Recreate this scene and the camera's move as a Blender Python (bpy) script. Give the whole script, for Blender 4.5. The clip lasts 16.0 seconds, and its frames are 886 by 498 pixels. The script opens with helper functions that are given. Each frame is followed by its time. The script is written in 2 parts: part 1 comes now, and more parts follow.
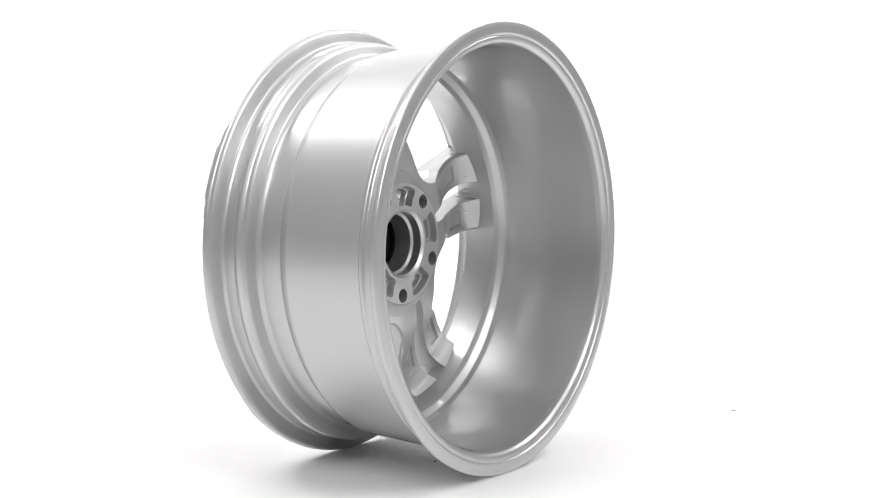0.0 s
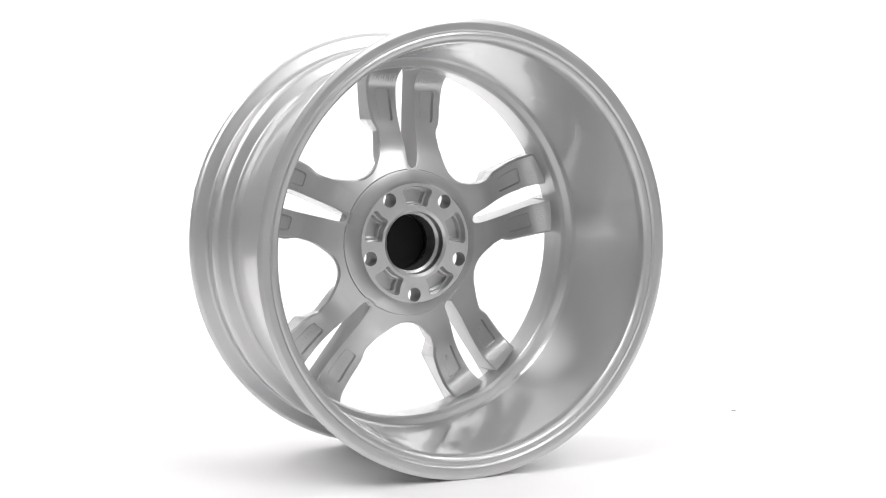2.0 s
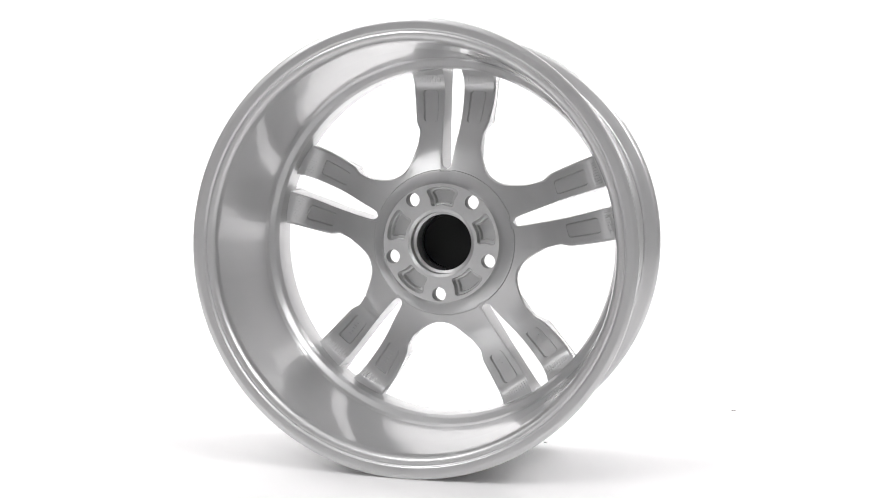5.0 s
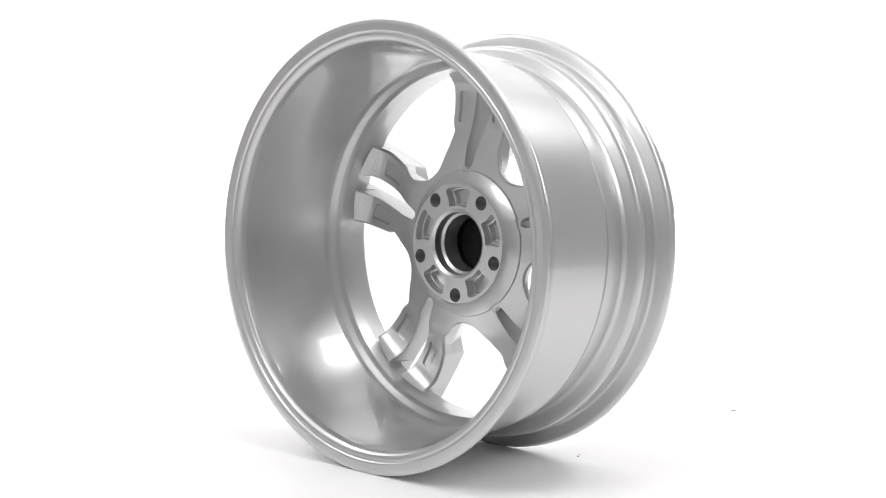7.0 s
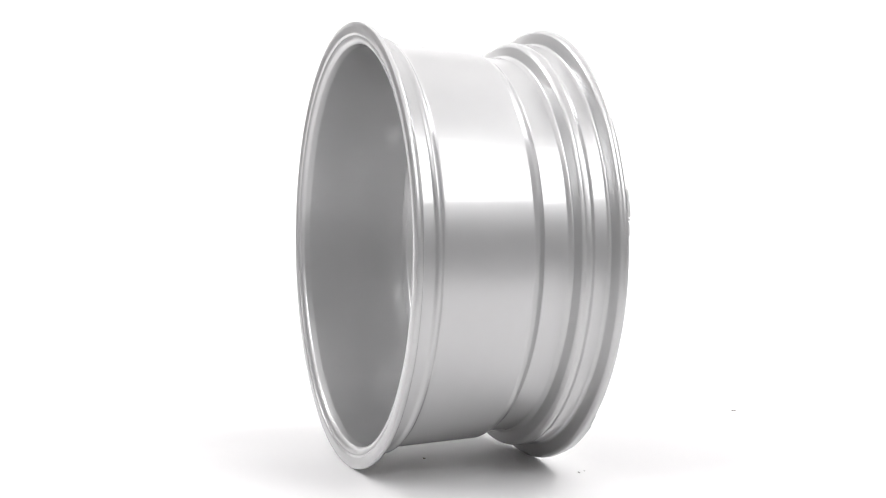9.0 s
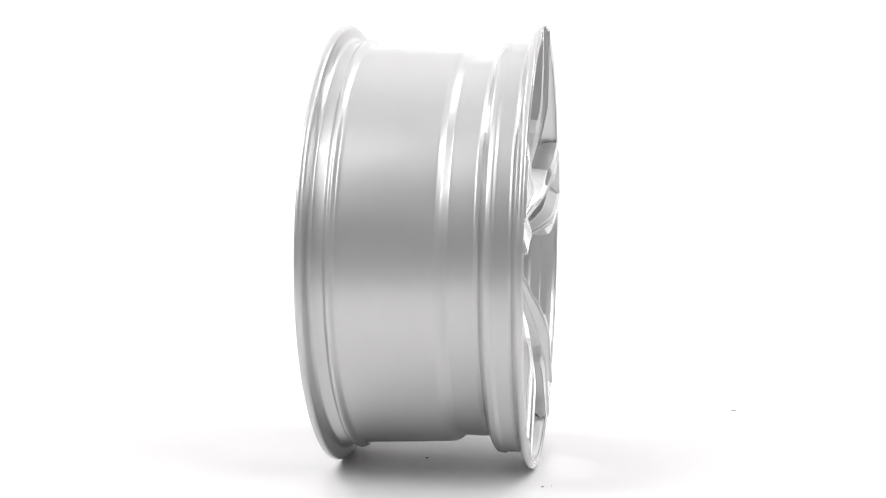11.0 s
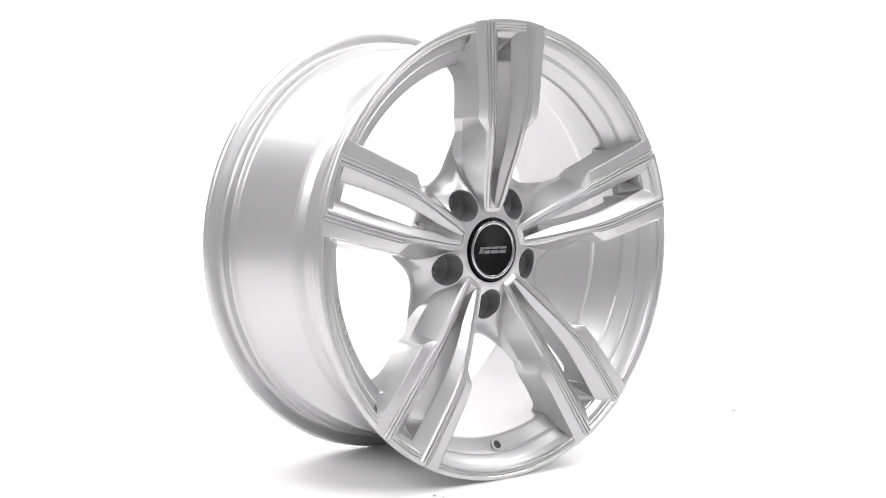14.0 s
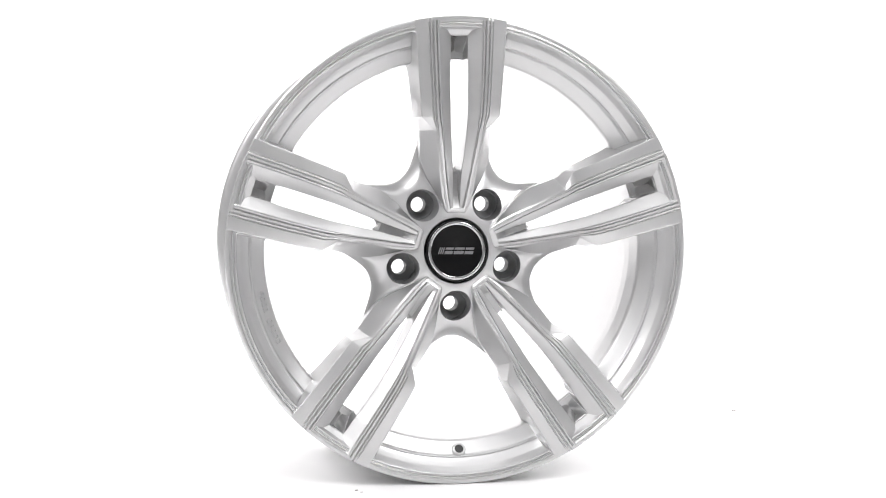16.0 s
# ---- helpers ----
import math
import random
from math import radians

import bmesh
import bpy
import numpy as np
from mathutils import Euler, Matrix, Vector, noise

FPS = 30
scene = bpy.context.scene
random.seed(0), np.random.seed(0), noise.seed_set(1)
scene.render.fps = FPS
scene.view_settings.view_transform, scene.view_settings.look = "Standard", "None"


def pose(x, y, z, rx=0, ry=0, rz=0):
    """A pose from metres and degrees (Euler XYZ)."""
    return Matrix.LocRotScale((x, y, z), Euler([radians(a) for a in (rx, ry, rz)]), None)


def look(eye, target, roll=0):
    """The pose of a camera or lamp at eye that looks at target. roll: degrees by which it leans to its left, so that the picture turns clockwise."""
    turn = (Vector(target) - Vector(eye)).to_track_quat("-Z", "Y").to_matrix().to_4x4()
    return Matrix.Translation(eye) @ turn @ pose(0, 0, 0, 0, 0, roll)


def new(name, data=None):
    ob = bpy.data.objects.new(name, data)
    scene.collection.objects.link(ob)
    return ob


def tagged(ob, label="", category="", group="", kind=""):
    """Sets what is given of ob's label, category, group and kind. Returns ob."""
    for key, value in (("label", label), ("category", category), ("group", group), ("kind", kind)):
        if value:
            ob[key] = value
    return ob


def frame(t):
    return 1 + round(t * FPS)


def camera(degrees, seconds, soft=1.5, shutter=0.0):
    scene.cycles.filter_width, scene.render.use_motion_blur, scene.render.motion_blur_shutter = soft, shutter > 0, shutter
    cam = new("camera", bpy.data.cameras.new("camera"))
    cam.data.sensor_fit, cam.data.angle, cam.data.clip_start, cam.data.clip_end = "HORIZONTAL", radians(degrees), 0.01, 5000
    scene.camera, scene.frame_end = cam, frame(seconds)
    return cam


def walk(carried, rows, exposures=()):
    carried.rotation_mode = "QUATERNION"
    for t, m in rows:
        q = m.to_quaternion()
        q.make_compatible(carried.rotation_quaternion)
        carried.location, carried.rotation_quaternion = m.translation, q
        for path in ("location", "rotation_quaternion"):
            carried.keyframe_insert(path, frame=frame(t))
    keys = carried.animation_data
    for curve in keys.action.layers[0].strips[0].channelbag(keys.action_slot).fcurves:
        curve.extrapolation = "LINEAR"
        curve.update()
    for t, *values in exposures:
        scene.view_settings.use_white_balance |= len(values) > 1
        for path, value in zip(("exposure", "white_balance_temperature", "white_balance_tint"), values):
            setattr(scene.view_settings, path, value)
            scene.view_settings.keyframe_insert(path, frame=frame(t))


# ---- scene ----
cam = camera(35.521, 16.0, soft=1.05)
EYE = Vector((0.0, -1.5631, 0.3447))
PAN, PITCH, ROLL = radians(0.301), radians(-3.7676), 0.8326
AIM = EYE + Vector((math.sin(PAN) * math.cos(PITCH), math.cos(PAN) * math.cos(PITCH), math.sin(PITCH)))
walk(cam, [(0.0, look(EYE, AIM, ROLL)), (16.0, look(EYE, AIM, ROLL))],
     exposures=[(0.0, -0.27), (7.0, -0.26), (10.5, -0.3), (12.5, -0.18), (14.5, 0.14), (16.0, 0.18)])


def heading(t):
    """How far the turntable has turned, in degrees."""
    return -55.4804 + 14.0268 * t


# ---- light ----
world = bpy.data.worlds.new("studio_air")
scene.world = world
world.use_nodes = True
world.node_tree.nodes["Background"].inputs[0].default_value = (0.9, 0.92, 1.0, 1)
world.node_tree.nodes["Background"].inputs[1].default_value = 0.05


def softbox(name, eye, target, w, h, power, color=(1, 0.993, 0.996)):
    data = bpy.data.lights.new(name, "AREA")
    data.shape, data.size, data.size_y, data.energy, data.color = "RECTANGLE", w, h, power, color
    ob = new(name, data)
    ob.matrix_world = look(eye, target)
    return tagged(ob, "unseen studio softbox lamp above the white set", "lamp")


softbox("overhead_softbox", (0.0, 0.2, 3.2), (0, 0.2, 0), 4.8, 5.2, 54)
softbox("side_softbox", (-1.45, -1.5, 1.95), (0, 0, 0.25), 0.9, 1.4, 31)
softbox("side_softbox", (1.45, -1.5, 1.95), (0, 0, 0.25), 0.9, 1.4, 31)
# Unseen fill pair, added to keep the backdrop white.
softbox("backdrop_fill", (-1.9, 0.9, 2.4), (0.3, 2.6, 0.9), 1.2, 0.8, 44)
softbox("backdrop_fill", (1.9, 0.9, 2.4), (-0.3, 2.6, 0.9), 1.2, 0.8, 44)


# ---- materials ----
def material(name, base, metallic=0.0, rough=0.5, coat=0.0, coat_rough=0.03, vary=0.03, scale=60.0, bump=0.0, bump_scale=900.0, spec=0.5):
    m = bpy.data.materials.new(name)
    m.use_nodes = True
    nt = m.node_tree
    b = nt.nodes["Principled BSDF"]
    b.inputs["Metallic"].default_value = metallic
    b.inputs["Coat Weight"].default_value = coat
    b.inputs["Coat Roughness"].default_value = coat_rough
    b.inputs["Specular IOR Level"].default_value = spec
    b.inputs["Coat IOR"].default_value = 1.6
    tc = nt.nodes.new("ShaderNodeTexCoord")
    n = nt.nodes.new("ShaderNodeTexNoise")
    n.inputs["Scale"].default_value = scale
    n.inputs["Detail"].default_value = 5
    nt.links.new(tc.outputs["Object"], n.inputs["Vector"])
    mix = nt.nodes.new("ShaderNodeMix")
    mix.data_type = "RGBA"
    mix.inputs[6].default_value = (*[c * (1 - vary) for c in base], 1)
    mix.inputs[7].default_value = (*[min(1, c * (1 + vary)) for c in base], 1)
    nt.links.new(n.outputs["Fac"], mix.inputs[0])
    nt.links.new(mix.outputs[2], b.inputs["Base Color"])
    mr = nt.nodes.new("ShaderNodeMapRange")
    mr.inputs["To Min"].default_value = rough * 0.9
    mr.inputs["To Max"].default_value = rough * 1.1
    nt.links.new(n.outputs["Fac"], mr.inputs["Value"])
    nt.links.new(mr.outputs["Result"], b.inputs["Roughness"])
    if bump:
        n2 = nt.nodes.new("ShaderNodeTexNoise")
        n2.inputs["Scale"].default_value = bump_scale
        n2.inputs["Detail"].default_value = 3
        nt.links.new(tc.outputs["Object"], n2.inputs["Vector"])
        bp = nt.nodes.new("ShaderNodeBump")
        bp.inputs["Strength"].default_value = bump
        bp.inputs["Distance"].default_value = 0.0003
        nt.links.new(n2.outputs["Fac"], bp.inputs["Height"])
        nt.links.new(bp.outputs["Normal"], b.inputs["Normal"])
    return m


SILVER = material("silver_paint", (0.54, 0.54, 0.542), 0.85, 0.4, 1.0, 0.065, 0.03, 40, 0.06, 1400)
MACHINED = material("machined_aluminium", (0.64, 0.64, 0.64), 1.0, 0.38, 0.0, 0.03, 0.05, 150, 0.15, 700)
BLACK_GLOSS = material("black_gloss_plastic", (0.004, 0.004, 0.0045), 0.0, 0.14, 0.0, 0.03, 0.1, 80, spec=0.22)
BLACK_PLASTIC = material("black_plastic", (0.008, 0.008, 0.008), 0.0, 0.6, 0.0, 0.03, 0.2, 80, spec=0.2)
# Dark grey for the bolt holes: the shade inside them, put into the colour.
BOLT_SHADE = material("bolt_hole_shade", (0.22, 0.222, 0.225), 0.2, 0.5, 0.0, 0.03, 0.08, 120)
CHROME = material("chrome", (0.5, 0.5, 0.51), 1.0, 0.14, 0.0, 0.03, 0.02, 60)
LOGO_SILVER = material("logo_silver", (0.4, 0.4, 0.41), 1.0, 0.22, 0.0, 0.03, 0.02, 60)
# Near-black that paints the shade inside the valve hole.
BORE_SHADE = material("valve_bore_shade", (0.03, 0.03, 0.03), 0.0, 0.6, 0.0, 0.03, 0.2, 200)
GREY_WALL = material("grey_studio_paint", (0.5, 0.495, 0.497), 0.0, 0.6, 0.0, 0.03, 0.008, 1.5, spec=0.3)
FLOOR_WHITE = material("white_studio_floor", (0.9, 0.894, 0.896), 0.0, 0.5, 0.0, 0.03, 0.008, 2.5, spec=0.3)
STUDIO_FLOOR = material("grey_studio_floor", (0.45, 0.45, 0.45), 0.0, 0.6, 0.0, 0.03, 0.1, 2.0)
PALE_PAINT = material("pale_ceiling_paint", (0.7, 0.695, 0.697), 0.0, 0.6, 0.0, 0.03, 0.02, 1.5, spec=0.3)
REAR_WALL = material("rear_studio_wall", (0.62, 0.62, 0.62), 0.0, 0.8, 0.0, 0.03, 0.1, 1.5)
DUST = material("dust", (0.25, 0.23, 0.21), 0.0, 0.9, 0.0, 0.03, 0.2, 300)


# ---- mesh tools ----
def fillet(points, radius, closed=True, segs=3):
    """Round the corners of a polyline; every corner gives segs points."""
    out, n = [], len(points)
    for i, p in enumerate(points):
        p = Vector(p)
        if not closed and i in (0, n - 1):
            out.append(p)
            continue
        a, b = Vector(points[i - 1]) - p, Vector(points[(i + 1) % n]) - p
        ra, rb = min(radius, a.length * 0.45), min(radius, b.length * 0.45)
        s, e = (p + a.normalized() * ra if a.length > 1e-9 else p), (p + b.normalized() * rb if b.length > 1e-9 else p)
        for k in range(segs):
            f = k / (segs - 1)
            out.append(s * (1 - f) ** 2 + p * 2 * f * (1 - f) + e * f * f)
    return out


def smooth_table(table):
    """A smooth, never overshooting curve through (x, y) pairs."""
    xs, ys = np.array([q[0] for q in table], float), np.array([q[1] for q in table], float)
    d = np.diff(ys) / np.diff(xs)
    m = np.zeros(len(xs))
    m[0], m[-1] = d[0], d[-1]
    for i in range(1, len(xs) - 1):
        m[i] = 0 if d[i - 1] * d[i] <= 0 else 2 * d[i - 1] * d[i] / (d[i - 1] + d[i])

    def value(x):
        x = min(max(x, xs[0]), xs[-1])
        i = min(max(int(np.searchsorted(xs, x)) - 1, 0), len(xs) - 2)
        h = xs[i + 1] - xs[i]
        t = (x - xs[i]) / h
        return float((2 * t**3 - 3 * t**2 + 1) * ys[i] + (t**3 - 2 * t**2 + t) * h * m[i] + (3 * t**2 - 2 * t**3) * ys[i + 1] + (t**3 - t**2) * h * m[i + 1])

    return value


def finish(bm, name, mats, sharp=35):
    bmesh.ops.recalc_face_normals(bm, faces=bm.faces)
    me = bpy.data.meshes.new(name)
    bm.to_mesh(me)
    bm.free()
    for m in mats if isinstance(mats, (list, tuple)) else [mats]:
        me.materials.append(m)
    me.shade_smooth()
    me.set_sharp_from_angle(angle=radians(sharp))
    return me


def part(name, data, parent, label="", mat=None):
    """One mesh object under a thing or under a part."""
    if isinstance(data, bmesh.types.BMesh):
        data = finish(data, name, mat)
    ob = new(name, data)
    ob.parent = parent
    return tagged(ob, label)


def skin(rings, close_ring=True, cap=True, loop=False):
    """A surface over rings of equally many points."""
    bm = bmesh.new()
    vs = [[bm.verts.new(p) for p in ring] for ring in rings]
    n = len(rings[0])
    for i in range(len(vs) if loop else len(vs) - 1):
        a, b = vs[i], vs[(i + 1) % len(vs)]
        for j in range(n if close_ring else n - 1):
            k = (j + 1) % n
            bm.faces.new((a[j], a[k], b[k], b[j]))
    if cap and close_ring and not loop:
        bm.faces.new(vs[0][::-1])
        bm.faces.new(vs[-1])
    return bm


def lathe(profile, segs=192, closed=True):
    """Turn (axial, radius) points about the wheel's axle, which is y."""
    rings = []
    for i in range(segs):
        a = 2 * math.pi * i / segs
        rings.append([(r * math.sin(a), y, r * math.cos(a)) for y, r in profile])
    return skin(rings, close_ring=closed, loop=True)


def cut(me, cutter):
    """The mesh with the cutter's body taken away."""
    a, b = bpy.data.objects.new("blank", me), bpy.data.objects.new("tool", cutter)
    scene.collection.objects.link(a)
    scene.collection.objects.link(b)
    mod = a.modifiers.new("cut", "BOOLEAN")
    mod.operation, mod.solver, mod.object = "DIFFERENCE", "EXACT", b
    bpy.context.view_layer.update()
    ev = a.evaluated_get(bpy.context.evaluated_depsgraph_get())
    res = bpy.data.meshes.new_from_object(ev)
    bpy.data.objects.remove(a)
    bpy.data.objects.remove(b)
    res.shade_smooth()
    res.set_sharp_from_angle(angle=radians(35))
    return res


def weighted(me):
    """The mesh with its flat faces kept flat in the shading and only the fillets rounded."""
    a = bpy.data.objects.new("blank", me)
    scene.collection.objects.link(a)
    mod = a.modifiers.new("normals", "WEIGHTED_NORMAL")
    mod.mode, mod.weight, mod.keep_sharp = "FACE_AREA", 100, True
    bpy.context.view_layer.update()
    res = bpy.data.meshes.new_from_object(a.evaluated_get(bpy.context.evaluated_depsgraph_get()))
    bpy.data.objects.remove(a)
    return res


MM = 0.001

# ---- the set ----
def build_set():
    # one sweep: floor, curved up into the back wall
    W, yb, yf, top, rad = 3.6, 3.0, -4.2, 3.4, 1.0
    prof = [(-0.8, -0.012), (-0.8, 0.0), (-0.4, 0.0), (0.0, 0.0), (1.0, 0.0)]
    for k in range(13):
        a = math.pi / 2 * k / 12
        prof.append((yb - rad + rad * math.sin(a), rad - rad * math.cos(a)))
    prof.append((yb, top))
    rings = [[(x, y, z) for y, z in prof] for x in (-1.9, 0.0, 1.9)]
    ob = new("floor", finish(skin(rings, close_ring=False), "floor", FLOOR_WHITE))
    tagged(ob, "white seamless studio sweep, floor curving up into backdrop", "floor", kind="structure")

    def slab(name, lo, hi, mat, label):
        bm = bmesh.new()
        bmesh.ops.create_cube(bm, size=1)
        for v in bm.verts:
            v.co = Vector([lo[i] + (v.co[i] + 0.5) * (hi[i] - lo[i]) for i in range(3)])
        tagged(new(name, finish(bm, name, mat)), label, name.split("_")[0], kind="structure")

    # Unseen room shell, added; its tones shape what the wheel reflects.
    slab("ground", (-W - 0.1, yf - 0.1, -0.12), (W + 0.1, yb + 0.1, -0.02), STUDIO_FLOOR, "mid grey studio floor under the white sweep")
    slab("wall_north", (-W - 0.1, yb + 0.04, -0.1), (W + 0.1, yb + 0.14, top), GREY_WALL, "plain grey studio wall behind the white sweep")
    slab("wall_east", (W, yf, -0.1), (W + 0.1, yb + 0.1, top), GREY_WALL, "unseen grey side wall added to shape reflections")
    slab("wall_west", (-W - 0.1, yf, -0.1), (-W, yb + 0.1, top), GREY_WALL, "unseen grey side wall added to shape reflections")
    slab("wall_south", (-W - 0.1, yf - 0.1, -0.1), (W + 0.1, yf, top), REAR_WALL, "unseen pale grey wall behind the set, added to shape reflections")
    slab("ceiling", (-W - 0.1, yf - 0.1, top), (W + 0.1, yb + 0.1, top + 0.1), PALE_PAINT, "unseen pale ceiling added to shape reflections")


build_set()

# ---- the wheel ----
U, V, RAD = -0.0048, 0.0276, 0.246
REAR = -131.4  # the rear edge of the rim on the axle, in mm
SPIN = radians(1.15)
wheel = tagged(new("alloy_wheel"), "silver painted five twin-spoke alloy car wheel standing upright on white floor", "car wheel")
AXLE = Matrix.Translation((U, V, RAD))


def place(ob, m=Matrix.Identity(4)):
    ob.matrix_parent_inverse = AXLE
    ob.matrix_basis = m
    return ob


def build_rim():
    outer = [(0.3, 241), (1.5, 246), (5.5, 246), (8.5, 244), (10, 239), (11, 232), (14, 228.6), (26, 228.6), (29, 230.8), (32, 230.2), (36, 225.5), (40, 225),
             (134, 219.8), (140, 217.5), (147, 212.5), (173, 212.5), (178, 215), (182, 226), (185, 229.4), (191, 230.3), (195, 228.7), (209, 228.6), (212, 230), (214, 237), (216, 243), (219, 246), (223, 246.2), (224.8, 244.5)]
    inner = [(224.8, 241.4), (223.2, 240.8), (223.2, 239.8), (224.6, 239.2), (224.6, 238.2), (223.0, 237.7), (223.0, 236.8), (224.2, 236.2), (224, 234.9), (220.6, 234.1), (218.8, 233), (213.5, 229.4), (209.4, 225), (206.6, 221.6), (207.4, 220.6), (206.8, 219.4), (204.4, 218.4),
             (195, 205.2), (191.5, 203.8), (168, 202.2), (151, 202.2), (145, 205), (139, 211), (133, 213), (60, 217), (14, 220.5), (7, 222), (3.5, 225), (2.2, 229.5), (3.2, 230.6), (3.2, 232), (1.2, 233)]
    prof = fillet([((REAR + d) * MM, r * MM) for d, r in outer + inner], 1.3 * MM)
    me = finish(lathe(prof, 224), "rim", SILVER, 40)
    # the slots between the twin spokes run into the rim's front bevel
    tool = bmesh.new()
    for i in range(5):
        box = bmesh.ops.create_cube(tool, size=1)["verts"]
        turn = Matrix.Rotation(SPIN + radians(72 * i), 4, "Y")
        for v in box:
            v.co = turn @ Vector((v.co.x * 18.2 * MM, (78 + 44 * v.co.y) * MM, (211.2 + 30.6 * v.co.z) * MM))
    me = weighted(cut(me, finish(tool, "tool", SILVER)))
    return place(part("rim", me, wheel, "glossy silver painted rim barrel with bead humps"))


rim = build_rim()

# the spoke's lines over the radius, all in mm
face_height = smooth_table([(36, 59), (39, 62), (42, 65), (45, 66.3), (80, 76), (120, 87.5), (165, 94.6), (246, 95.4)])
rear_height = smooth_table([(80, 25.4), (86, 27), (110, 33.5), (137, 46), (165, 54), (181, 55), (193, 49), (203.5, 36)])
slot_half = smooth_table([(86, 0), (90, 4.6), (110, 6.8), (150, 9.2), (194, 9.6), (202.6, 9.2), (203.4, 0)])
front_slot = smooth_table([(44, 3.2), (86, 4.6), (90, 4.8), (110, 6.8), (150, 9.2), (226, 9), (228, 9)])
pocket_half = smooth_table([(38, 3.2), (42, 4.8), (45, 6), (60, 9), (100, 15), (148, 20.6), (200, 22.8), (244, 23.6)])
groove_half = smooth_table([(38, 5.4), (42, 8), (45, 9.4), (60, 12.8), (100, 19.2), (127, 23.4), (148, 26), (200, 28.6), (246, 29.8)])
wing_table = [(38, 8), (42, 11), (45, 12.5), (60, 17), (100, 22.8), (128, 27.8), (141.5, 41.6), (200, 45.6), (246, 48.5)]

side_half = smooth_table([(38, 9), (42, 11.8), (45, 13), (60, 20), (80, 31), (100, 37.5), (128, 38.5), (141, 44), (200, 50.5), (246, 50)])


def wing_half(r):
    return float(np.interp(r, [q[0] for q in wing_table], [q[1] for q in wing_table]))


def spoke_section(r, side=1):
    af = face_height(r)
    ab = rear_height(r) + float(np.interp(r, [78, 82], [9, 0])) if r <= 203.5 else float(np.interp(r + 2.5, [206, 212, 222, 226, 236, 249], [44, 56, 71.5, 79.5, 85.5, 89]))
    xs = slot_half(r) if 86 < r < 203.4 else -3.0
    low = 0.0
    if xs < 0.5:  # the twin spokes run into one another here
        xs, low = -1.5, 0.09 if side < 0 else 0.0
    xp, xg = pocket_half(r), groove_half(r)
    xw, xr = wing_half(r), side_half(r)
    k = min(1.0, max(0.3, (xw - xp) / 25))
    deep = float(np.interp(r, [45.5, 49, 60, 110, 165, 246], [1.6, 4, 6, 9, 12.5, 12.5]))
    xf = min(front_slot(r), xp - 1.5)
    if r < 45.5 or r > 242.2:  # beyond the ends of the pocket the face is whole
        pa = floor_a = af - 0.02
        rib, xf = 0.0, xp - 1.5
    elif r > 227:  # sloping end of the pocket, with mitred corners
        f = (r - 227) / 15.2
        xf = 9 + (xp - 1.2 - 9) * f
        pa = floor_a = af - (12.5 - 11 * f)
        rib = 2.2
    else:
        pa = af - deep
        floor_a = min(pa, float(np.interp(r, [45.5, 50, 60, 76, 86, 89, 92, 202.5, 204, 227], [af - 1, af - 6, 54, 44, 38, ab + 5, ab + 8, ab + 8, 57, 57])))
        rib = 2.2
    edge = float(np.interp(r, [116, 132], [0.4, 2.6]))
    g = 2.9 * k if r > 45 else 0.1
    drop = float(np.interp(r, [45, 100, 132, 148, 246], [1.4, 3, 4.5, 3.4, 1.9]))
    shoulder = float(np.interp(r, [45, 80, 127, 141.5, 144, 200, 212, 246], [af - 8, 56, 58, 66, 76, 74, 76, 88]))
    shoulder = min(max(shoulder, ab + 4), af - drop - 1)
    # beyond the step the flank is one plane from the wing to the back
    flat = float(np.interp(r, [141.5, 146], [0, 1]))
    top = af - drop
    straight = xw + (xr - xw) * (top - shoulder) / max(top - ab - edge, 1)
    xm = xr + (straight - xr) * flat
    # the slot opens towards the back
    draft = float(np.interp(r, [90, 110, 150, 194, 202.4, 202.7], [0.3, 0.8, 2.0, 2.4, 2.0, 0])) if xs > 0 else 0.0
    lower = draft * (1 - (floor_a - ab) / max(pa - ab, 1))
    return [(xs + draft, min(ab, floor_a - 1) + low), (xs + lower, floor_a - low), (max(xf, xs + lower), floor_a - low), (max(xf, xs), pa - low), (xp - 0.7 * k, af - rib), (xp, af), (xp + 1.8 * k, af), (xp + 2.3 * k, af - rib), (xp + 3.0 * k, af - rib), (xp + 3.5 * k, af - 0.1),
            (xg - 0.5 * k, af - 0.1), (xg, af - g), (xg + 1.1 * k, af - g), (xg + 1.6 * k, af - 0.35 * g), (xg + 3.2 * k, af - 0.35 * g), (xg + 3.7 * k, af - g - 0.3), (xg + 4.6 * k, af - g - 0.3), (xg + 5.1 * k, af - 0.6 * g),
            (xw, af - drop), (xm, shoulder), (xr, ab + edge), (xr - edge, ab)] + [(xr - edge + (xs - xr + edge) * f, ab) for f in (0.2, 0.4, 0.6, 0.8)]


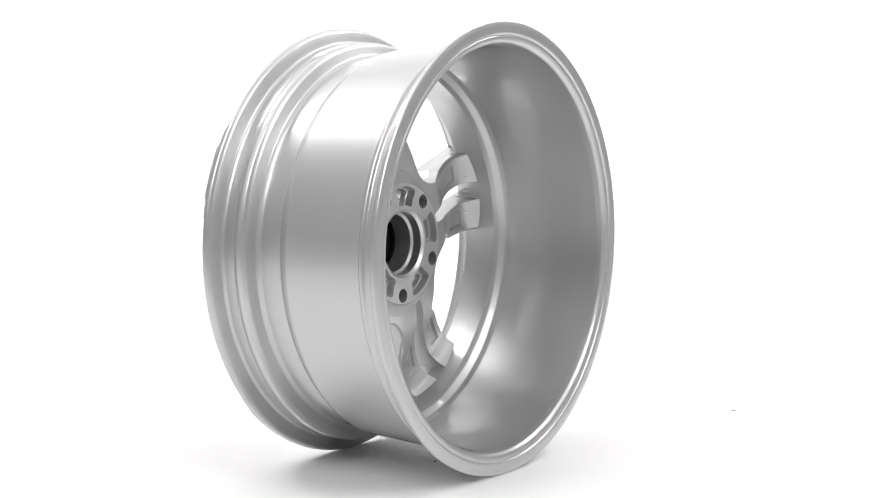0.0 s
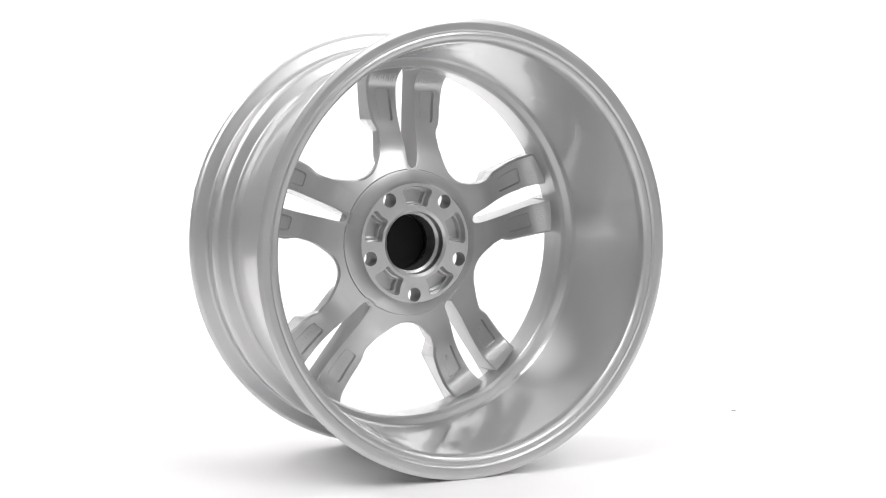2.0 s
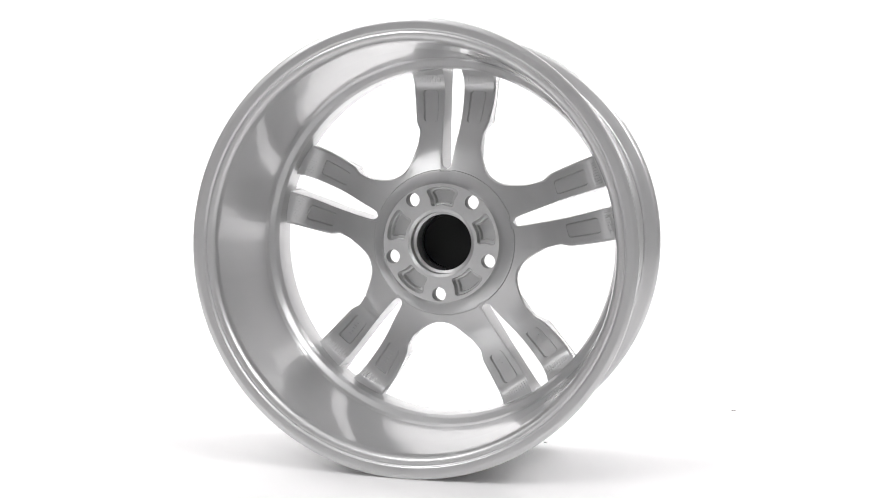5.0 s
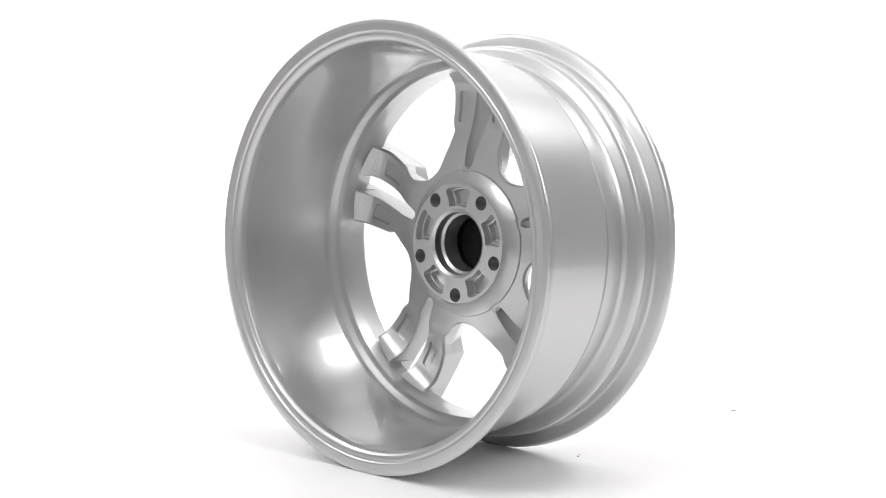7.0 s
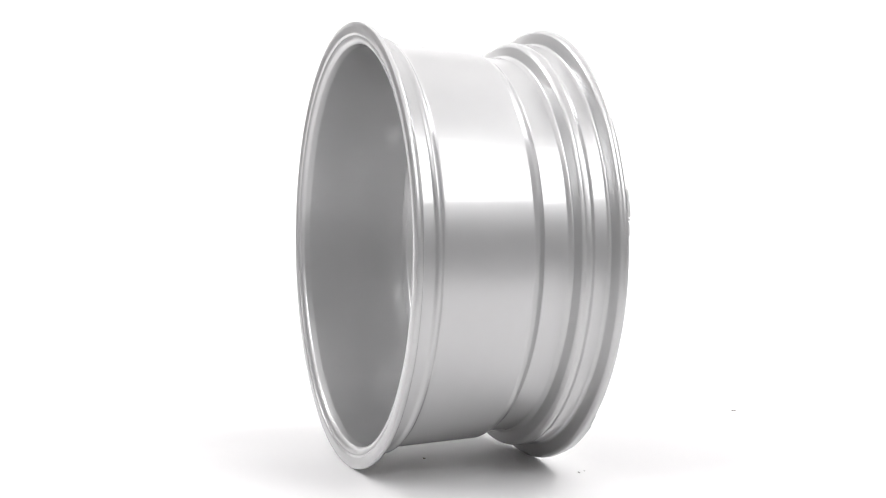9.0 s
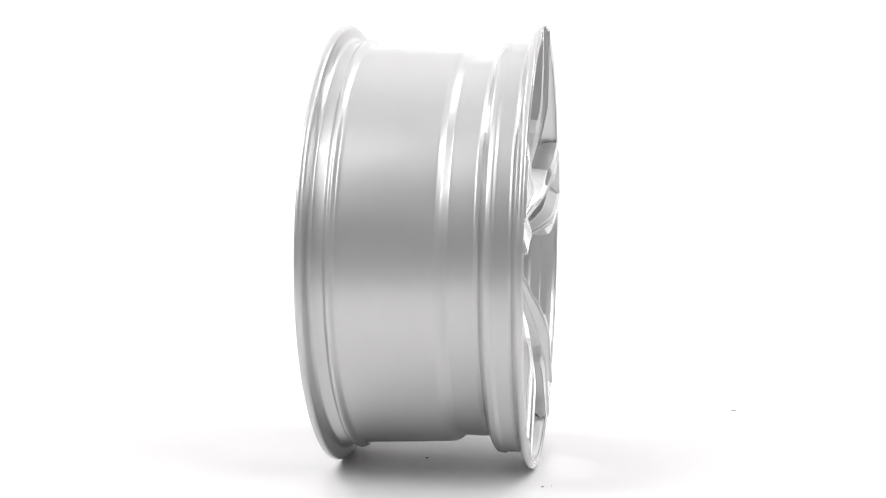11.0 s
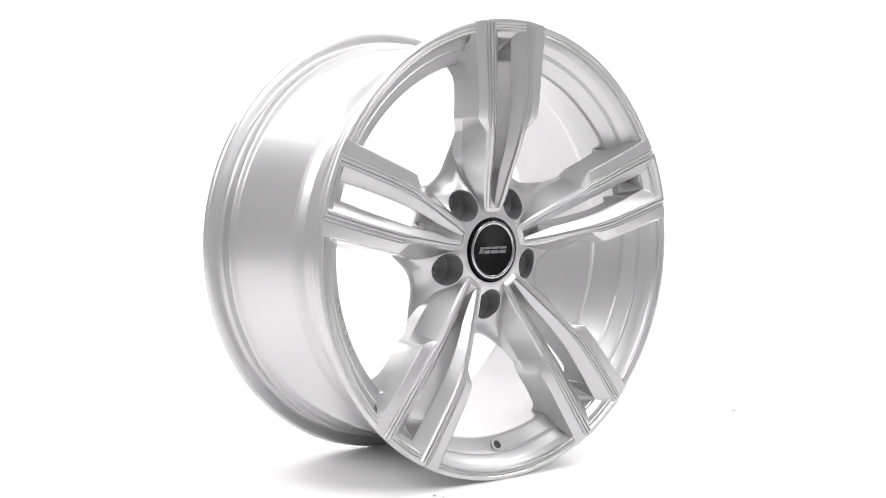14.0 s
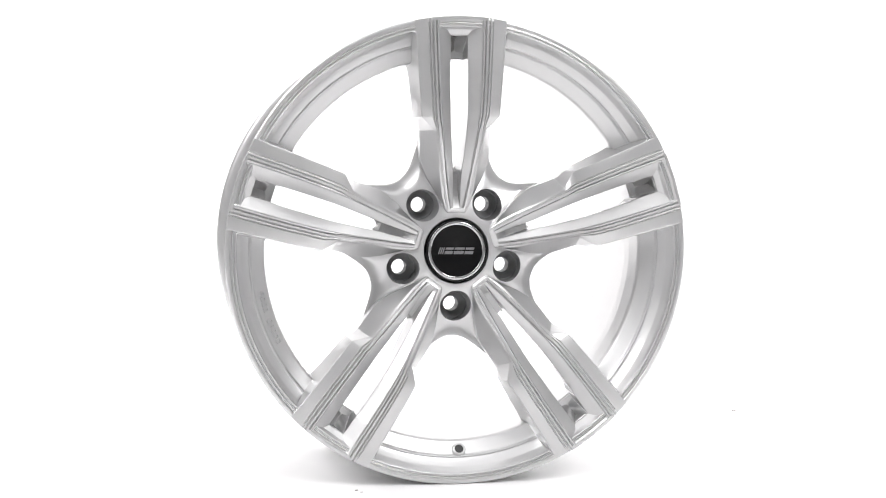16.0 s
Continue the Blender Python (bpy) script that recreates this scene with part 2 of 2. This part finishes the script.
def spoke_mesh(side):
    radii = [36, 38, 40, 42, 43.6, 45.3, 45.7, 47, 49, 52, 58, 66, 76, 78, 82, 84, 86, 86.6, 87.2, 88.5, 90, 94, 98, 102, 106, 110, 115, 120, 123.5, 127.6, 128.4, 132, 137, 141.2, 141.8, 144.5, 148, 152, 158, 166, 176, 184, 190, 194, 197, 200, 202.4, 202.8, 203.5,
             206, 212, 218, 223, 226.8, 227.2, 232, 237, 241.8, 242.4, 243.2, 245.6]
    rings = []
    for r in radii:
        sec = fillet([Vector((x, a, 0)) for x, a in spoke_section(r, side)], 0.8)
        # near the hub the back keeps to the hub's round dish
        near, base = float(np.interp(r, [125, 150], [1, 0])), rear_height(r)
        for p in sec:
            q = math.hypot(p.x, r)
            dish = rear_height(q) - base + float(np.interp(q, [88, 122], [0.5, 0.0]))
            p.y += near * dish * float(np.interp(p.y, [base + 4, base + 14], [1, 0]))
        # rings follow the rim's curve, so that the outer end lies on the flange
        bend = max(0.0, (r - 150) / 96) ** 2
        rings.append([(side * p.x * MM, p.y * MM, (r - bend * (r - math.sqrt(max(r * r - p.x * p.x, 0)))) * MM) for p in sec])
    me = finish(skin(rings), "spoke", SILVER)
    # the shallow cast pocket in the back
    rings = []
    for z, f in ((141, 0.7), (141.6, 0.86), (143, 0.97), (145, 1), (153, 1), (161, 1), (169, 1), (174, 1), (176, 0.97), (177.4, 0.86), (178, 0.7)):
        t = (z - 141) / 38
        w, xc, deep = (8.2 + 1.2 * t) * f, 26.0 + 3.2 * t, rear_height(z) + 2.6
        rings.append([(side * (xc + dx * w) * MM, y * MM, z * MM) for dx, y in ((-1.5, deep - 12), (1.5, deep - 12), (1.0, deep - 1.6), (0.86, deep), (-0.86, deep), (-1.0, deep - 1.6))])
    bm = skin(rings)
    return weighted(cut(me, finish(bm, "tool", SILVER)))


def rib_mesh(side, x):
    """One narrow cast tooth that follows the curved root of a spoke."""
    rings = []
    for k in range(7):
        z = 184.5 + 12.5 * k / 6
        y = rear_height(z) + 0.6
        lift = 1.2 * math.sin(math.pi * min(1, 0.12 + 0.76 * k / 6))
        rings.append([(side * (x - 0.85) * MM, y * MM, z * MM), (side * (x - 0.35) * MM, (y - lift) * MM, (z - 0.5 * lift) * MM), (side * (x + 0.35) * MM, (y - lift) * MM, (z - 0.5 * lift) * MM), (side * (x + 0.85) * MM, y * MM, z * MM)])
    return finish(skin(rings), "rib", SILVER)


def mark_mesh(x0, z0, w, h, y):
    """A raised cast stroke in a spoke's back pocket."""
    rings = [[(x0 * MM, a * MM, z0 * MM), ((x0 + w) * MM, a * MM, z0 * MM), ((x0 + w) * MM, a * MM, (z0 + h) * MM), (x0 * MM, a * MM, (z0 + h) * MM)] for a in (y + 0.3, y - 0.7)]
    return finish(skin(rings), "cast_mark", SILVER)


def build_spokes():
    meshes = {s: spoke_mesh(s) for s in (1, -1)}
    ribs = {s: [rib_mesh(s, 14 + 3.1 * k) for k in range(10)] for s in (1, -1)}
    marks = {s: [mark_mesh(s * 28 - 1.5, 150 + 4.2 * k, 3.6, 1.2, rear_height(150 + 4.2 * k) + 2.0) for k in range(5)] for s in (1, -1)}
    for i in range(5):
        for s in (1, -1):
            sp = place(part("spoke", meshes[s], wheel, "cast silver spoke with grooved front face" if i == 0 else ""), Matrix.Rotation(SPIN + radians(72 * i), 4, "Y"))
            for me in ribs[s]:
                part("rib", me, sp)
            if i in (2, 3):
                for me in marks[s][: 5 if i == 3 else 2]:
                    part("cast_mark", me, sp)


build_spokes()


def build_edge_beads():
    """The rounded rim of each window: along two spokes' wings and the lip of the rim between them."""
    drop = lambda r: float(np.interp(r, [45, 100, 132, 148, 246], [1.4, 3, 4.5, 3.4, 1.9]))
    left = []  # up along one wing, in polar terms: angle from the spoke, radius, height
    for r in (142, 150, 165, 180, 195, 210, 222, 229):
        bend = max(0.0, (r - 150) / 96) ** 2
        x = wing_half(r) - 0.5
        z = r - bend * (r - math.sqrt(r * r - x * x))
        left.append((math.atan2(x, z), math.hypot(x, z), face_height(r) - drop(r) - 0.45))
    a0, r0, _ = left[-1]
    for k in range(1, 6):  # rounded corner
        f = radians(90 * k / 5)
        left.append((a0 + 0.006 * (1 - math.cos(f)) + 0.010 * (1 - math.cos(f)), r0 + (235.3 - r0) * math.sin(f), 92.4))
    path = list(left)
    a1, step = left[-1][0], radians(72) - 2 * left[-1][0]
    path += [(a1 + step * k / 24, 235.3, 92.4) for k in range(1, 24)]
    path += [(radians(72) - a, r, y) for a, r, y in reversed(left)]
    pts = [Vector((r * math.sin(a), y, r * math.cos(a))) for a, r, y in path]
    rings = []
    for i, p in enumerate(pts):
        along = (pts[min(i + 1, len(pts) - 1)] - pts[max(i - 1, 0)]).normalized()
        side = along.cross(Vector((0, 1, 0))).normalized()
        up = side.cross(along).normalized()
        rings.append([(p + side * 0.95 * math.cos(math.pi * j / 4) + up * 0.95 * math.sin(math.pi * j / 4)) * MM for j in range(8)])
    me = finish(skin(rings), "edge_bead", SILVER, 60)
    for i in range(5):
        place(part("edge_bead", me, wheel, "bright rounded edge bead round a window" if i == 0 else ""), Matrix.Rotation(SPIN + radians(72 * i), 4, "Y"))


build_edge_beads()


def build_hub():
    def edge(psi):
        d = min(psi % 72, 72 - psi % 72)  # from the spoke's middle line
        if d >= 17:
            return 94.5 + 31 * ((36 - d) / 19) ** 2.3
        return 86 if d < 4.5 else 124.5

    front = smooth_table([(33, 62.5), (40, 63.5), (48, 61), (60, 55), (78, 49.5), (95, 47), (126, 50)])

    def rear(r):
        return rear_height(r)

    def sink(r, d):
        """How far the hub's back dips below a spoke that runs out of it."""
        x, z = r * math.sin(radians(d)), r * math.cos(radians(d))
        under = min(1.0, max(0.0, (side_half(z) - 2 - x) / 4))
        return under * float(np.interp(r, [88, 122], [0.0, 0.6]))

    rings = []
    for i in range(360):
        psi = i
        rb = edge(psi)
        d = min(psi % 72, 72 - psi % 72)
        a = radians(psi)
        prof = [(34, 60), (35.5, 63.2), (40, 63.4)]
        for k in range(1, 9):
            r = 40 + (rb - 2 - 40) * k / 8
            land = 3.0 * math.exp(-((d - 22) / 7.0) ** 2) * math.exp(-((r - 66) / 16.0) ** 2)
            fall = max(0.0, (r - (rb - 15)) / 13) ** 2 * 8.0 if d > 15 else 0.0
            prof.append((r, front(r) + land - fall))
        prof += [(rb, max(rear(max(82, rb)) + 3.5, front(rb) - (11.5 if d > 15 else 2.5))), (rb, rear(max(82, rb)) + 2 + sink(rb, d)), (rb - 2, rear(max(82, rb - 2)) + sink(rb - 2, d))]
        for k in range(1, 7):
            r = (rb - 2) + (85.4 - (rb - 2)) * k / 6 if rb > 89 else rb - 2 - 0.1 * k
            prof.append((r, rear(max(82, r)) + sink(r, d)))
        prof += [(min(85, rb - 2.8), 26), (min(84.5, rb - 3), 25), (min(83.2, rb - 3.4), 24.8), (73.5, 19.5), (70, 14), (69.2, 12.9), (40, 12.9), (36.5, 15.5), (36.2, 26), (33, 28), (33, 58)]
        rings.append([(r * math.sin(a) * MM, y * MM, r * math.cos(a) * MM) for r, y in prof])
    me = finish(skin(rings, loop=True), "hub", [SILVER, MACHINED])
    tool = bmesh.new()

    def add(bm):
        m2 = bpy.data.meshes.new("piece")
        bmesh.ops.recalc_face_normals(bm, faces=bm.faces)
        bm.to_mesh(m2)
        bm.free()
        tool.from_mesh(m2)
        bpy.data.meshes.remove(m2)

    for i in range(5):
        b = radians(36 + 72 * i)
        prof = [(5, 8.2), (30, 8.2), (33, 11.0), (38, 14.6), (38, 15.6), (52, 17.0), (90, 17.4)]
        rings = [[((60 * math.sin(b) + r * math.sin(2 * math.pi * k / 40)) * MM, y * MM, (60 * math.cos(b) + r * math.cos(2 * math.pi * k / 40)) * MM) for k in range(40)] for y, r in prof]
        add(skin(rings))
        # lightening pocket in the mounting face, under each spoke
        c = radians(72 * i)
        outline = [(-13.2, 41.6), (0, 44.2), (13.2, 41.6), (14.6, 51), (19.4, 59), (17.6, 62.6), (9, 65.2), (0, 66), (-9, 65.2), (-17.6, 62.6), (-19.4, 59), (-14.6, 51)]
        outline = [(p.x, p.y) for p in fillet([Vector((x, z, 0)) for x, z in outline], 3.2, True, 4)]
        rings = []
        for y, sc in ((8, 1.03), (12.9, 1.0), (13.6, 0.97), (21, 0.92), (21.8, 0.88), (22, 0.74), (28, 0.66), (28.5, 0.62)):
            ring = []
            for x, z in outline:
                x2, z2 = x * sc, 55 + (z - 55) * sc
                ring.append(((x2 * math.cos(c) + z2 * math.sin(c)) * MM, y * MM, (-x2 * math.sin(c) + z2 * math.cos(c)) * MM))
            rings.append(ring)
        add(skin(rings))
    res = cut(me, finish(tool, "tool", SILVER))
    for p in res.polygons:
        r = math.hypot(p.center.x, p.center.z)
        # Faces inside the bolt holes get the darker grey that paints their shade.
        bolt = min(math.hypot(p.center.x - 0.06 * math.sin(radians(36 + 72 * k)), p.center.z - 0.06 * math.cos(radians(36 + 72 * k))) for k in range(5))
        inside = bolt < 0.0172 and r < 0.0692 + max(0.0, p.center.y - 0.03) and p.center.y > 0.0135 and (abs(p.normal.y) < 0.75 or bolt < 0.0155)
        p.material_index = 2 if inside else 1 if (p.center.y < 0.0133 and abs(p.normal.y) > 0.9) or (r < 0.0395 and p.center.y < 0.027) else 0
    while len(res.materials) < 3:
        res.materials.append((SILVER, MACHINED, BOLT_SHADE)[len(res.materials)])
    res = weighted(res)
    return place(part("hub", res, wheel, "silver hub with five bolt holes and machined mounting face"), Matrix.Rotation(SPIN, 4, "Y"))


hub = build_hub()


def build_cap():
    prof = fillet([(59, 0.01), (59, 33.2), (62.5, 33.4), (65.2, 33.2), (65.8, 32.2), (65.2, 31.2), (65.2, 0.01)], 0.4)
    cap = place(part("centre_cap", lathe([(p.x * MM, p.y * MM) for p in [Vector((*q[:2], 0)) for q in prof]], 96), wheel, "black gloss centre cap with chrome ring", BLACK_GLOSS))
    ring = [(65.0, 27.6), (65.7, 27.9), (66.1, 29.5), (65.7, 31.1), (65.0, 31.4)]
    ob = part("ring", lathe([(y * MM, r * MM) for y, r in fillet2(ring)], 96), cap, "bright chrome ring", CHROME)
    skirt = [(50, 31.0), (57, 31.0), (57, 33), (50, 33)]
    part("clip_skirt", lathe([(y * MM, r * MM) for y, r in skirt], 64), cap, "black plastic clip skirt", BLACK_PLASTIC)
    part("back_plate", lathe([(y * MM, r * MM) for y, r in [(56, 0.01), (56, 32.5), (58, 32.5), (58, 0.01)]], 64), cap, "matt black plastic back", BLACK_PLASTIC)

    def bar(x0, x1, z0, z1, lean):
        ring0 = [(x0 + lean * z0, z0), (x1 + lean * z0, z0), (x1 + lean * z1, z1), (x0 + lean * z1, z1)]
        # seen from the front, x runs the other way
        rings = [[(-x * MM, y * MM, z * MM) for x, z in ring0] for y in (65.1, 65.5)]
        part("logo_bar", skin(rings), cap, "", LOGO_SILVER)

    for k in range(3):
        bar(-19.5 + 2.1 * k, -18.1 + 2.1 * k, -3.6, 3.6, 0.3)
    for x0, x1 in ((-12.8, -4.0), (-3.0, 8.0), (9.0, 18.4)):
        bar(x0, x1, 1.2, 3.6, 0.25)
        bar(x0, x1, -3.6, -0.2, 0.25)
    return cap


def fillet2(points):
    return [(p.x, p.y) for p in fillet([Vector((*q, 0)) for q in points], 0.3)]


cap = build_cap()


def build_valve():
    """The sleeve of the valve hole, set in the front bevel of the rim."""
    prof = fillet2([(0, 4.9), (-2.6, 5.2), (-3.0, 6.2), (-2.2, 7.6), (0, 8.2), (4, 8.4), (4, 4.9)])
    m = Matrix.Rotation(SPIN + math.pi, 4, "Y") @ Matrix.Translation((0, 70.6 * MM, 213.6 * MM)) @ Matrix.Diagonal((0.92, 0.92, 0.92, 1)) @ Matrix.Rotation(radians(144), 4, "X")
    sleeve = place(part("valve_sleeve", lathe([(y * MM, r * MM) for y, r in prof], 40), wheel, "round valve hole sleeve in the rim", SILVER), m)
    # A solid dark disc gives the open hole its shade.
    part("valve_bore", lathe([(y * MM, r * MM) for y, r in [(-1.6, 0.01), (-1.6, 5.3), (-0.6, 5.3), (-0.6, 0.01)]], 24), sleeve, "dark disc painted as the shade in the valve hole", BORE_SHADE)


build_valve()


def build_casting_marks():
    """Raised unreadable casting strokes on the rim's front wall."""
    rng = random.Random(4)
    for k in range(10):
        if k == 4:
            continue
        mid = radians(102.2 + 1.6 * k)
        strokes = [(-1.7, 0, 1.0, 6.5), (1.7, 0, 1.0, 6.5), (0, 0.2, 3.4, 1.1), (0, 5.3, 3.4, 1.1), (0, 2.7, 3.4, 1.1)]
        for dx, dy, w, h in rng.sample(strokes, 4):
            rings = []
            for lift in (0.6, -0.9):
                ring = []
                for ya, xa in ((dy, -w / 2), (dy + h, -w / 2), (dy + h, w / 2), (dy, w / 2)):
                    q = 211.6 + 0.81 * (ya - 3.2) + 0.59 * lift
                    aa = mid + (dx + xa) / 212
                    ring.append((q * math.sin(aa) * MM, (68.3 + 0.59 * (ya - 3.2) - 0.81 * lift) * MM, q * math.cos(aa) * MM))
                rings.append(ring)
            part("casting_mark", skin(rings), rim, "", SILVER)


build_casting_marks()


# ---- dust on the floor ----
def speck_mesh(x, y, size, seed):
    """A tiny crumb, a few flat faces, at (x, y) of the table."""
    rng = random.Random(seed)
    bm = bmesh.new()
    bmesh.ops.create_icosphere(bm, subdivisions=1, radius=1)
    for v in bm.verts:
        k = 0.7 + 0.6 * rng.random()
        v.co = Vector((x + v.co.x * size * k, y + v.co.y * size * k * 0.6, max(0.0, 0.0006 + v.co.z * size * 0.25)))
    return finish(bm, "dust_crumb", DUST)


specks = []
for x, y, size, seed in ((-0.0074, -0.0076, 0.0030, 1), (0.106, 0.134, 0.0022, 2), (0.102, 0.143, 0.0014, 3)):
    specks.append(tagged(new("dust_crumb", speck_mesh(x, y, size, seed)), "tiny brown dust crumb lying on white floor", "dust", "crumbs on the turning floor"))
tagged(new("floor_fleck", speck_mesh(0.417, 0.338, 0.0028, 5)), "small pale dust fleck lying still on white floor", "dust")


# ---- the turning table's keys ----
def motions():
    rows = []
    for k in range(33):
        t = k * 0.5
        rows.append((t, pose(0, 0, 0, 0, 0, -heading(t))))
    walk(wheel, rows)
    for ob in specks:
        walk(ob, rows)


motions()
